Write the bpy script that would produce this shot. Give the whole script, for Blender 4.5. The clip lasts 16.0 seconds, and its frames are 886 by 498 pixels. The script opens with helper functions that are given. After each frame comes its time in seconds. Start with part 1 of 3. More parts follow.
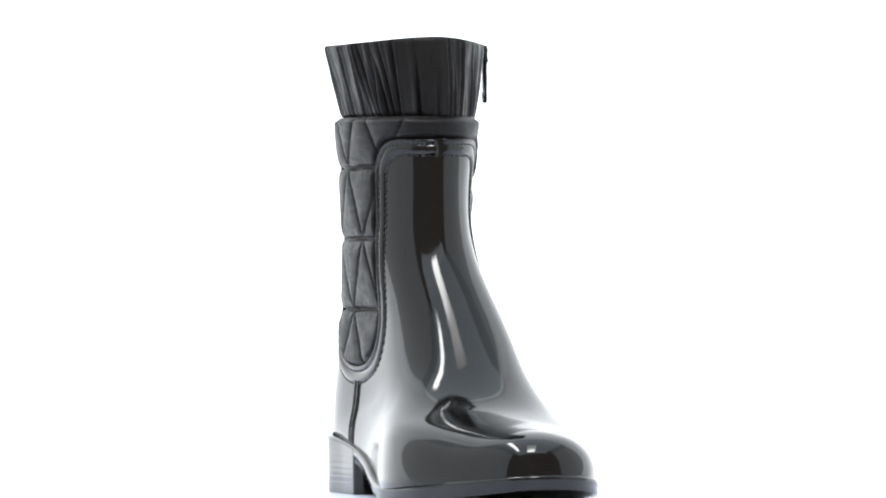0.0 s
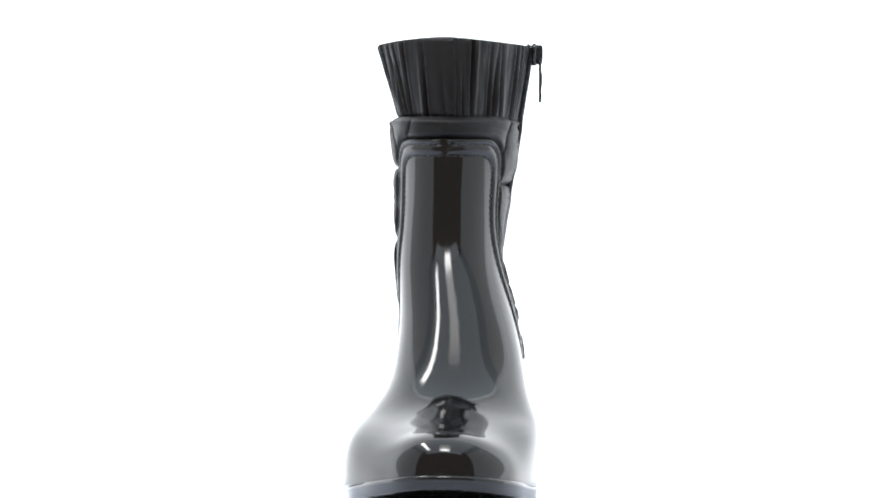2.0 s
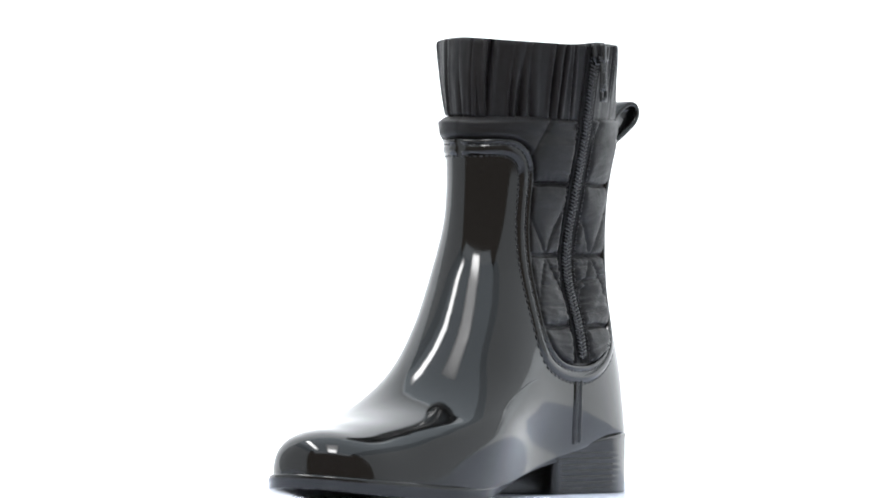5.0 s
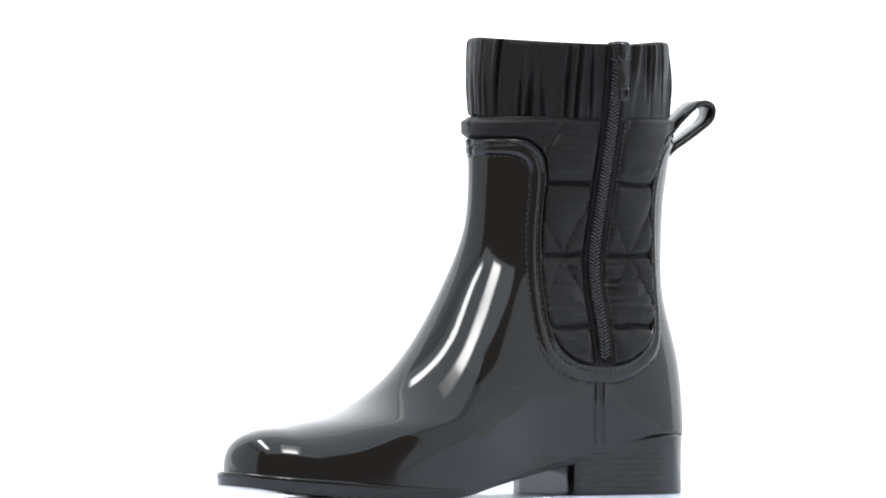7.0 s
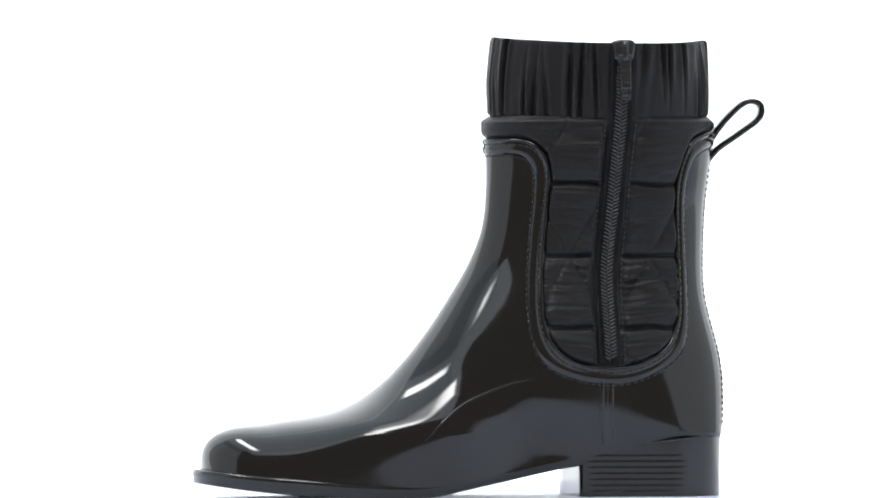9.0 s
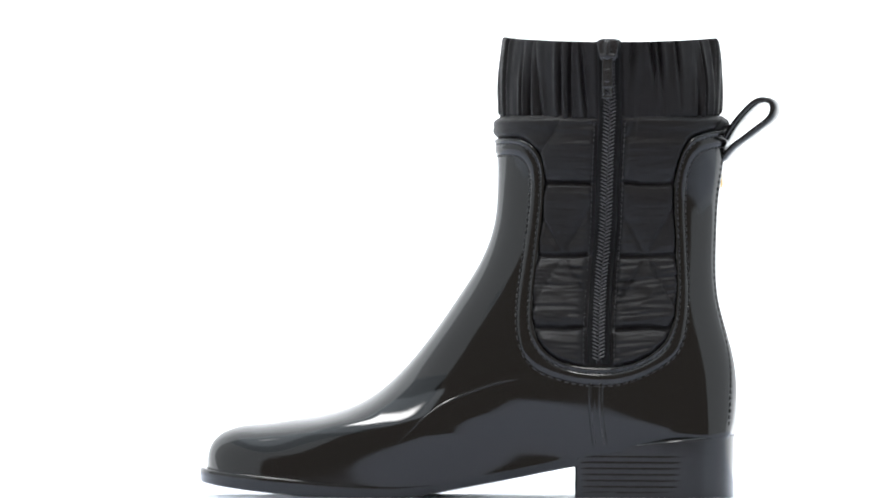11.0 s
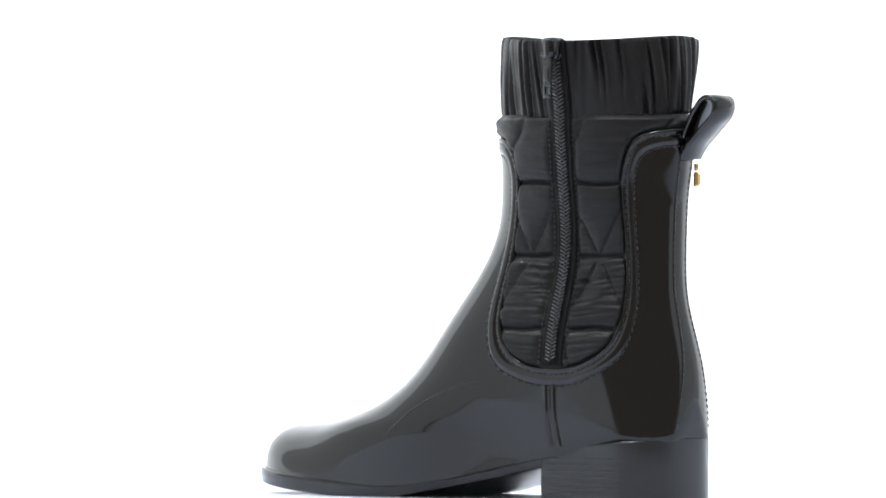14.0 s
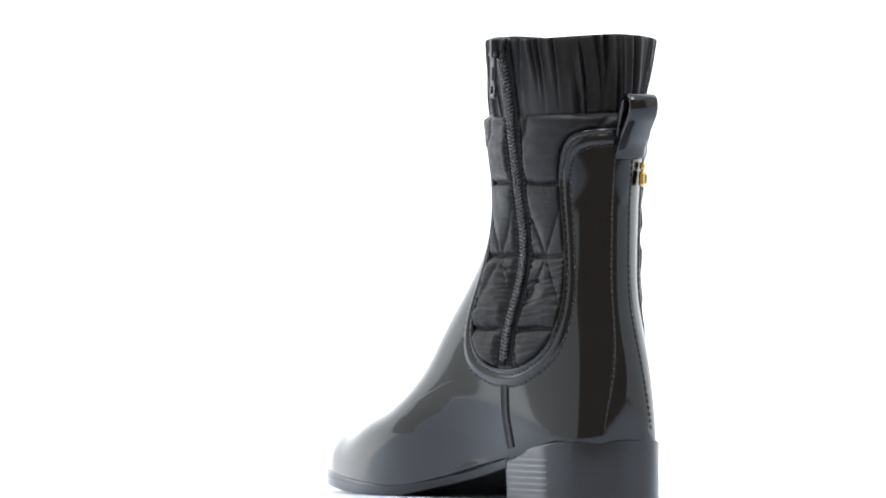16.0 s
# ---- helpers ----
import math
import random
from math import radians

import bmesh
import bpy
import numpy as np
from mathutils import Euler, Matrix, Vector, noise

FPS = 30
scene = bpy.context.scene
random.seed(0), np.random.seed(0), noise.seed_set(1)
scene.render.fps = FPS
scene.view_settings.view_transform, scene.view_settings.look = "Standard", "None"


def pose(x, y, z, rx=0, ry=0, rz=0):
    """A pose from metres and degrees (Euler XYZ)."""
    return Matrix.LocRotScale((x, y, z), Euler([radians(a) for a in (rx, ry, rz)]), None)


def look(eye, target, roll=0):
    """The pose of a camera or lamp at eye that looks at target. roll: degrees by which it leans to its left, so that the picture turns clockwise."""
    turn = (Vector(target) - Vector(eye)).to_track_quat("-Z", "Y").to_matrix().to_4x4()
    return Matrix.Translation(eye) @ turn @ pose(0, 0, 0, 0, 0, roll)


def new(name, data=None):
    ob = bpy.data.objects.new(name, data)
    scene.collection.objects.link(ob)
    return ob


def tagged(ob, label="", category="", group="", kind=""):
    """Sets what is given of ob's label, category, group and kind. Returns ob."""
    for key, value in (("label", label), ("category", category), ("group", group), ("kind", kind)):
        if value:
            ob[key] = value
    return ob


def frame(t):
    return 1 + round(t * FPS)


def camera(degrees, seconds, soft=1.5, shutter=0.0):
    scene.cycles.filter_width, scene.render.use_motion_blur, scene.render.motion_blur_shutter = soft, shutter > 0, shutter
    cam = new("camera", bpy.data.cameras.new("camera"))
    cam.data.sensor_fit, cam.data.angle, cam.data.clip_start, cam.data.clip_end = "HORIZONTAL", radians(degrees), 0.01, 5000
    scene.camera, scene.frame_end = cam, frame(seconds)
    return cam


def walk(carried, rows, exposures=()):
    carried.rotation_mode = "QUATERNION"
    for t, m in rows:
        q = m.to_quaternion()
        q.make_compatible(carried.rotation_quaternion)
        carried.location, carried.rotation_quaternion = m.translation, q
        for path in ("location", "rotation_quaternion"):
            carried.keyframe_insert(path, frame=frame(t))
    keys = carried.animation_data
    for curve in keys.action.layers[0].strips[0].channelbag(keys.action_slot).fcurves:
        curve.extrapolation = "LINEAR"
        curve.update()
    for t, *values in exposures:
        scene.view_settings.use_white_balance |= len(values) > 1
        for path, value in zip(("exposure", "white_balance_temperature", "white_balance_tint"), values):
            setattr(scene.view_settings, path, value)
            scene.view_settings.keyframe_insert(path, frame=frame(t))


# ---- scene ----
# A glossy black rain boot turns before a standing long-lens camera on a white studio sweep.
CAM_HEIGHT = 0.1331
FAR = 4.5
cam = camera(5.883, 16.0, soft=2.0)
EYE = (0.0, -FAR, CAM_HEIGHT)
AIM = (-0.01723, 0.0, CAM_HEIGHT - 0.00357)
walk(cam, [(0.0, look(EYE, AIM)), (16.0, look(EYE, AIM))])

# ---- world and light ----
# the unlit studio behind the camera: dim and brownish
world = bpy.data.worlds.new("studio_world")
scene.world = world
world.use_nodes = True
world.node_tree.nodes["Background"].inputs["Color"].default_value = (1.0, 0.88, 0.77, 1)
world.node_tree.nodes["Background"].inputs["Strength"].default_value = 0.34


def softbox(name, eye, target, width, height, glow, color=(1, 1, 1)):
    """A rectangular softbox whose front has the given radiance."""
    la = bpy.data.lights.new(name, "AREA")
    la.shape, la.size, la.size_y = "RECTANGLE", width, height
    la.energy = glow * 4 * width * height
    la.color = color
    ob = new(name, la)
    ob.matrix_world = look(eye, target)
    return ob


COOL = (0.80, 0.91, 1.0)
softbox("top_softbox", (0.0, -0.31, 1.60), (0, -0.31, 0.1), 2.1, 2.32, 1.35, COOL)
softbox("side_softbox_a", (-1.05, 0.03, 0.80), (0, 0.03, 0.80), 1.74, 1.6, 0.74, COOL)
softbox("side_softbox_b", (1.05, 0.03, 0.80), (0, 0.03, 0.80), 1.74, 1.6, 0.78, COOL)


# ---- materials ----
def node_material(name, color, rough, metal=0.0, ior=1.5):
    m = bpy.data.materials.new(name)
    m.use_nodes = True
    nt = m.node_tree
    p = nt.nodes["Principled BSDF"]
    p.inputs["Base Color"].default_value = (*color, 1)
    p.inputs["Roughness"].default_value = rough
    p.inputs["Metallic"].default_value = metal
    p.inputs["IOR"].default_value = ior
    return m, nt, p


def noise_node(nt, scale, detail=3.0, stretch=(1, 1, 1)):
    tc = nt.nodes.new("ShaderNodeTexCoord")
    mp = nt.nodes.new("ShaderNodeMapping")
    mp.inputs["Scale"].default_value = stretch
    nt.links.new(tc.outputs["Object"], mp.inputs["Vector"])
    n = nt.nodes.new("ShaderNodeTexNoise")
    n.inputs["Scale"].default_value = scale
    n.inputs["Detail"].default_value = detail
    nt.links.new(mp.outputs["Vector"], n.inputs["Vector"])
    return n


def ranged(nt, source, low, high):
    r = nt.nodes.new("ShaderNodeMapRange")
    r.inputs["From Min"].default_value, r.inputs["From Max"].default_value = 0.3, 0.7
    r.inputs["To Min"].default_value, r.inputs["To Max"].default_value = low, high
    nt.links.new(source, r.inputs["Value"])
    return r.outputs["Result"]


def bumps(nt, p, layers):
    """Stacks noise reliefs: (noise node, height in metres)."""
    last = None
    for n, high in layers:
        b = nt.nodes.new("ShaderNodeBump")
        b.inputs["Strength"].default_value = 1.0
        b.inputs["Distance"].default_value = high
        nt.links.new(n.outputs["Fac"], b.inputs["Height"])
        if last:
            nt.links.new(last.outputs["Normal"], b.inputs["Normal"])
        last = b
    nt.links.new(last.outputs["Normal"], p.inputs["Normal"])


def rubber_material(name, color, low, high, relief):
    m, nt, p = node_material(name, color, low, ior=1.5)
    nt.links.new(ranged(nt, noise_node(nt, 60, 4).outputs["Fac"], low, high), p.inputs["Roughness"])
    bumps(nt, p, [(noise_node(nt, 28, 1), relief), (noise_node(nt, 900, 2), relief * 0.012)])
    return m


def cloth_material(name, color, rough, stretch, coarse, fine):
    m, nt, p = node_material(name, color, rough, ior=1.45)
    mix = nt.nodes.new("ShaderNodeMix")
    mix.data_type = "RGBA"
    mix.inputs["A"].default_value = (*[c * 0.75 for c in color], 1)
    mix.inputs["B"].default_value = (*[c * 1.25 for c in color], 1)
    nt.links.new(noise_node(nt, 350, 4).outputs["Fac"], mix.inputs["Factor"])
    nt.links.new(mix.outputs["Result"], p.inputs["Base Color"])
    nt.links.new(ranged(nt, noise_node(nt, 120, 3).outputs["Fac"], rough - 0.06, rough + 0.1), p.inputs["Roughness"])
    p.inputs["Specular IOR Level"].default_value = 0.28
    bumps(nt, p, [(noise_node(nt, 110, 3, stretch), coarse), (noise_node(nt, 1700, 2), fine)])
    return m


RUBBER = rubber_material("glossy_black_rubber", (0.0035, 0.0033, 0.0032), 0.065, 0.095, 0.00006)
SOLE_RUBBER = rubber_material("satin_black_rubber", (0.0045, 0.0043, 0.0042), 0.07, 0.13, 0.00010)
QUILT = cloth_material("quilted_black_nylon", (0.0072, 0.0066, 0.0068), 0.43, (0.5, 0.5, 3.2), 0.0006, 0.00008)
CUFF = cloth_material("gathered_black_nylon", (0.0076, 0.0070, 0.0073), 0.42, (2.4, 2.4, 0.35), 0.0005, 0.00008)
TAPE = cloth_material("woven_zip_tape", (0.004, 0.004, 0.0045), 0.8, (1, 1, 1), 0.0003, 0.00008)
TEETH = node_material("black_nylon_coil", (0.055, 0.055, 0.057), 0.22)[0]
THREAD = node_material("black_thread", (0.014, 0.014, 0.015), 0.38)[0]
BLACK_METAL = node_material("black_enamelled_metal", (0.012, 0.012, 0.013), 0.18)[0]
GOLD = node_material("polished_gold_metal", (0.83, 0.58, 0.24), 0.16, 1.0)[0]
LINING = cloth_material("dark_lining", (0.012, 0.012, 0.013), 0.8, (1, 1, 1), 0.0004, 0.00008)


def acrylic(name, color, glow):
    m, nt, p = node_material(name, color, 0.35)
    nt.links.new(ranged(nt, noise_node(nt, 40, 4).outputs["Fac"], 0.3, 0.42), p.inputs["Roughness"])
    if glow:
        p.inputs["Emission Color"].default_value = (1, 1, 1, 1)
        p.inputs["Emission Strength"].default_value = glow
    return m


def diffuser_material(name, glow, fade):
    """Softbox cloth: brightest at its front edge (fade 1) or in its middle (fade 0), dying away to the sides."""
    m, nt, p = node_material(name, (0.8, 0.8, 0.8), 0.6)
    tc = nt.nodes.new("ShaderNodeTexCoord")
    sep = nt.nodes.new("ShaderNodeSeparateXYZ")
    nt.links.new(tc.outputs["Generated"], sep.inputs["Vector"])

    def ramp(source, stops):
        r = nt.nodes.new("ShaderNodeValToRGB")
        r.color_ramp.interpolation = "EASE"
        for k, (at, value) in enumerate(stops):
            e = r.color_ramp.elements[k] if k < 2 else r.color_ramp.elements.new(at)
            e.position, e.color = at, (value, value, value, 1)
        nt.links.new(source, r.inputs["Fac"])
        return r.outputs["Color"]

    across = ramp(sep.outputs["X"], ((0.0, 0.0), (1.0, 0.0), (0.22, 1.0), (0.78, 1.0)))
    up = ramp(sep.outputs["Y"], ((0.0, 0.0), (1.0, 0.02), (0.08, 1.0), (0.24, 0.8), (0.50, 0.13)) if fade else ((0.0, 0.0), (1.0, 0.0), (0.15, 1.0), (0.85, 1.0)))
    mul = nt.nodes.new("ShaderNodeMath")
    mul.operation = "MULTIPLY"
    nt.links.new(across, mul.inputs[0])
    nt.links.new(up, mul.inputs[1])
    mul2 = nt.nodes.new("ShaderNodeMath")
    mul2.operation = "MULTIPLY_ADD"
    mul2.inputs[1].default_value = glow
    mul2.inputs[2].default_value = 1.0
    nt.links.new(mul.outputs["Value"], mul2.inputs[0])
    p.inputs["Emission Color"].default_value = (1, 1, 1, 1)
    nt.links.new(mul2.outputs["Value"], p.inputs["Emission Strength"])
    return m


CEILING = cloth_material("dark_matt_paint", (0.05, 0.045, 0.04), 0.8, (1, 1, 1), 0.001, 0.0002)
HOUSING = node_material("black_fabric_housing", (0.01, 0.01, 0.01), 0.8)[0]
TABLE = acrylic("white_acrylic", (0.76, 0.80, 0.92), 0.0)
# glow added to the backdrop's acrylic to keep it white; no lamps stand behind
GLOW_WALL = acrylic("white_acrylic_added_glow", (0.84, 0.85, 0.86), 0.75)


# ---- mesh helpers; lengths of the boot are in centimetres ----
CM = 0.01


def part(name, bm, material, parent=None, label="", smooth=True):
    me = bpy.data.meshes.new(name)
    bmesh.ops.recalc_face_normals(bm, faces=bm.faces)
    bm.to_mesh(me)
    bm.free()
    me.materials.append(material)
    if smooth:
        me.polygons.foreach_set("use_smooth", [True] * len(me.polygons))
    ob = new(name, me)
    if parent:
        ob.parent = parent
    if label:
        ob["label"] = label
    return ob


def grid_faces(bm, rows, around=True, along=False):
    pairs = list(zip(rows, rows[1:])) + ([(rows[-1], rows[0])] if along else [])
    for a, b in pairs:
        n = len(a)
        for j in range(n if around else n - 1):
            k = (j + 1) % n
            bm.faces.new((a[j], a[k], b[k], b[j]))


def spline(xs, ys, at):
    """Natural cubic spline through the knots."""
    xs, ys, at = np.asarray(xs, float), np.asarray(ys, float), np.asarray(at, float)
    n = len(xs)
    h = np.diff(xs)
    A, r = np.eye(n), np.zeros(n)
    for i in range(1, n - 1):
        A[i, i - 1], A[i, i], A[i, i + 1] = h[i - 1], 2 * (h[i - 1] + h[i]), h[i]
        r[i] = 6 * ((ys[i + 1] - ys[i]) / h[i] - (ys[i] - ys[i - 1]) / h[i - 1])
    m = np.linalg.solve(A, r)
    k = np.clip(np.searchsorted(xs, at) - 1, 0, n - 2)
    a, b, hk = xs[k + 1] - at, at - xs[k], h[k]
    return (m[k] * a ** 3 + m[k + 1] * b ** 3) / (6 * hk) + (ys[k] / hk - m[k] * hk / 6) * a + (ys[k + 1] / hk - m[k + 1] * hk / 6) * b


def curve_through(points, count):
    """Evenly spaced points on a smooth line through the given ones."""
    P = np.array(points, float)
    u = np.concatenate([[0], np.cumsum(np.linalg.norm(np.diff(P, axis=0), axis=1))])
    fine = np.linspace(0, u[-1], count * 6)
    Q = np.array([spline(u, P[:, i], fine) for i in range(P.shape[1])]).T
    v = np.concatenate([[0], np.cumsum(np.linalg.norm(np.diff(Q, axis=0), axis=1))])
    at = np.linspace(0, v[-1], count)
    return np.array([np.interp(at, v, Q[:, i]) for i in range(P.shape[1])]).T


def smoothstep(a, b, x):
    t = min(max((x - a) / (b - a), 0.0), 1.0)
    return t * t * (3 - 2 * t)


# ---- the studio ----
def studio():
    bm = bmesh.new()
    rows = [[bm.verts.new((x, y, z)) for x in np.linspace(-1.6, 1.6, 7)] for y, z in ((-0.58, -0.02), (-0.575, 0.0), (-0.3, 0), (0, 0), (0.3, 0))]
    grid_faces(bm, rows, False)
    tagged(part("floor", bm, TABLE), "smooth white acrylic studio table top", "floor", kind="structure")
    bm = bmesh.new()
    prof = [(0.3 + 0.6 * math.sin(a), 0.6 - 0.6 * math.cos(a)) for a in np.linspace(0.0, math.pi / 2, 18)] + [(0.9, 1.9)]
    rows = [[bm.verts.new((x, y, z)) for x in np.linspace(-1.6, 1.6, 7)] for y, z in prof]
    grid_faces(bm, rows, False)
    ceil = bmesh.new()
    bmesh.ops.create_cube(ceil, size=1.0, matrix=Matrix.LocRotScale((0, 0.0, 2.25), None, (4.0, 2.9, 0.1)))
    tagged(part("ceiling", ceil, CEILING, smooth=False), "dark matt studio ceiling over the table", "ceiling", kind="structure")
    tagged(part("backdrop", bm, GLOW_WALL), "curved white acrylic backdrop with an added even glow", "backdrop", kind="structure")


def hung_softbox(eye, target, width, depth, glow, fade):
    """A softbox with a black housing, hung over the table; its own y axis points away from the camera."""
    ob = tagged(new("softbox"), "rectangular studio softbox with glowing white cloth", "softbox", "softboxes over the table")
    z = (Vector(eye) - Vector(target)).normalized()
    x = Vector((0, 1, 0)).cross(z).normalized()
    ob.matrix_world = Matrix.Translation(eye) @ Matrix((x, z.cross(x), z)).transposed().to_4x4()
    bm = bmesh.new()
    rows = [[bm.verts.new((a * width / 2, b * depth / 2, 0)) for a in np.linspace(-1, 1, 9)] for b in np.linspace(-1, 1, 9)]
    grid_faces(bm, rows, False)
    part("diffuser", bm, diffuser_material("softbox_cloth", glow, fade), ob, "white diffusion cloth")
    bm = bmesh.new()
    rings = []
    for k, h in ((1.0, -0.004), (1.006, -0.004), (1.006, 0.02), (0.35, 0.22), (0.30, 0.30)):
        rings.append([bm.verts.new((a * k * width / 2, b * k * depth / 2, h)) for a, b in ((-1, -1), (1, -1), (1, 1), (-1, 1))])
    grid_faces(bm, rings)
    bm.faces.new(rings[-1])
    part("housing", bm, HOUSING, ob, "black fabric housing", smooth=False)
    top = ob.matrix_world @ Vector((0, 0, 0.29))
    bm = bmesh.new()
    rings = [[bm.verts.new(Vector((top.x + 0.012 * math.cos(a), top.y + 0.012 * math.sin(a), h))) for a in np.linspace(0, 2 * math.pi, 10, endpoint=False)] for h in (top.z - 0.02, 2.205)]
    grid_faces(bm, rings)
    bmesh.ops.transform(bm, matrix=ob.matrix_world.inverted(), verts=bm.verts)
    part("hanging_rod", bm, BLACK_METAL, ob, "thin black metal rod")


def softboxes():
    hung_softbox((0.02, -0.52, 1.22), (0.02, 0, 0.1), 0.36, 0.76, 25, 1)
    hung_softbox((-0.52, -0.12, 1.12), (0, 0, 0.1), 0.12, 1.0, 24, 0)


# ---- the boot's body ----
# the side view: front x, z and back x, z of slanting cuts, from the shaft's top to the toe
SPINE = [
    (0.73, 19.9, 12.97, 19.9), (0.79, 18.6, 12.92, 18.6), (0.84, 17.1, 12.76, 17.1), (0.81, 15.7, 12.56, 15.7), (0.64, 14.2, 12.46, 14.2),
    (0.12, 12.7, 12.41, 12.5), (-0.67, 11.2, 12.51, 10.5), (-1.63, 9.76, 13.02, 8.5), (-2.66, 8.3, 13.46, 6.3), (-3.41, 7.4, 13.44, 4.3),
    (-3.98, 6.8, 13.02, 2.95), (-4.23, 6.58, 12.5, 2.88), (-4.43, 6.35, 11.04, 2.75), (-4.63, 6.13, 8.49, 2.48), (-4.84, 5.93, 5.95, 2.16),
    (-5.35, 5.5, 3.4, 1.70), (-6.06, 5.05, 0.35, 1.05), (-6.97, 4.68, -2.8, 0.62), (-8.3, 4.3, -5.75, 0.71), (-10.13, 4.0, -9.01, 0.93), (-11.55, 3.8, -11.14, 1.12)]
for _a in (0.43, 0.72, 0.98, 1.2, 1.36, 1.47, 1.54):
    SPINE.append((-11.55 - 2.85 * math.sin(_a), 1.5 + 2.3 * math.cos(_a) ** 0.62, -11.14 - 3.26 * math.sin(_a), 1.12 + 0.33 * math.sin(_a)))
# half width of level cuts by height; half width and middle of the plan by length
WIDE = ((0.7, 6.9), (2.0, 6.5), (3.0, 5.95), (4.0, 5.15), (5.32, 4.25), (6.8, 3.74), (8.27, 3.38), (9.75, 3.07), (11.2, 2.93), (12.7, 2.88), (15.7, 2.87), (20.0, 2.90))
PLAN_HALF = ((-14.6, 0.7), (-14.0, 1.8), (-13.0, 2.6), (-11.8, 3.3), (-10.5, 3.85), (-8.0, 4.7), (-5.7, 5.12), (-3.5, 5.06), (-1.5, 4.55), (0.5, 3.8),
             (2.5, 3.3), (5.0, 3.05), (8.0, 3.1), (10.5, 3.05), (12.0, 2.75), (13.4, 2.4))
PLAN_MID = ((-14.6, 0.75), (-13.0, 0.55), (-10.5, 0.82), (-8.0, 1.24), (-5.7, 1.46), (-3.5, 1.58), (-1.5, 1.68), (0.5, 1.92), (2.5, 2.02), (5.0, 1.98), (8.0, 1.84), (13.4, 1.75))
SPLAY = ((-14.0, 0.0), (-6.0, 0.03), (-1.0, 0.06), (3.0, 0.05), (7.0, 0.03), (10.0, 0.05), (13.0, 0.06))
ZIP_SIDE = ((0.5, 1.0), (5.0, 1.0), (9.0, 1.0), (11.0, 0.98), (13.0, 0.95), (15.0, 0.97), (17.0, 1.06), (20.0, 1.22))
OUTER_SIDE = ((0.5, 1.0), (9.0, 1.0), (13.0, 1.0), (16.0, 1.0), (20.0, 1.09))
WELT_TOP = ((-14.9, 1.52), (-13.1, 1.3), (-10.05, 1.05), (-7.15, 0.81), (-4.7, 0.69), (-2.9, 0.73), (-1.1, 0.97), (1.9, 1.63), (4.9, 2.35), (7.95, 2.76), (13.3, 3.3))


def along(table, x):
    T = np.array(table)
    return spline(T[:, 0], T[:, 1], np.clip(x, T[0, 0], T[-1, 0]))


def spine_cuts(count=270):
    S = np.array(SPINE)
    u = np.concatenate([[0], np.cumsum(np.hypot(np.diff(S[:, 0]), np.diff(S[:, 1])) + 0.5 * np.hypot(np.diff(S[:, 2]), np.diff(S[:, 3])))])
    return np.array([spline(u, S[:, i], np.linspace(0, u[-1], count)) for i in range(4)]).T


CUTS = spine_cuts()
FRONT = np.array([(z, x) for x, z, _, _ in CUTS[::-1]])
BACK = np.array([(z, x) for _, _, x, z in CUTS[::-1] if x > 12.0 and z > 2.9])


def ease(t):
    t = np.clip(t, 0, 1)
    return t * t * t * (t * (6 * t - 15) + 10)


def widths(x, z):
    """Middle and half widths (outer side, zip side) of the body at x, z."""
    xf = np.interp(z, FRONT[:, 0], FRONT[:, 1])
    xb = np.interp(z, BACK[:, 0], BACK[:, 1])
    xb = np.where(z < BACK[0, 0], BACK[0, 1], xb)
    c, a = (xf + xb) / 2, (xb - xf) / 2
    xi = (x - c) / a
    full = ease((16.5 - z) / 7.0)
    power = 2.0 + full * (1.7 - 1.5 * ease((xi + 0.4) / 0.7)) + 0.18 * ease((xi + 0.3) / 0.6)
    e = along(WIDE, z) * np.sqrt(np.maximum(1 - np.abs(xi) ** power, 0.0)) + 1e-4
    rim = along(WELT_TOP, x)
    over = np.maximum(z - rim, 0.0)
    # the forefoot is domed across
    share = np.clip(over / np.maximum(np.interp(x, FRONT[:, 1], FRONT[:, 0]) - rim, 0.05), 0, 1)
    dome = 2.7 + 8.0 * ease((x + 11.0) / 10.0)
    h = (along(PLAN_HALF, x) + along(SPLAY, x) * over) * (1 - (1 - np.sqrt(np.maximum(1 - share ** dome, 0.0))) * (1 - ease((x + 5.0) / 5.5))) + 1e-4
    w = 1.03 * (e ** -5.5 + h ** -5.5) ** (-1 / 5.5)
    k = ease(over / 5.5)
    lean = 0.035 * ease((13.2 - z) / 5.0)
    high = 1.75 - lean * (12.3 - x)
    # fuller on the zip side of the instep
    skew = 0.11 * ease((13.5 - z) / 5.0) * ease((11.5 - x) / 5.5) * ease((x + 6.0) / 6.0)
    return along(PLAN_MID, x) * (1 - k) + high * k, w * (1 - skew) * along(OUTER_SIDE, z), w * (1 + skew) * along(ZIP_SIDE, z)


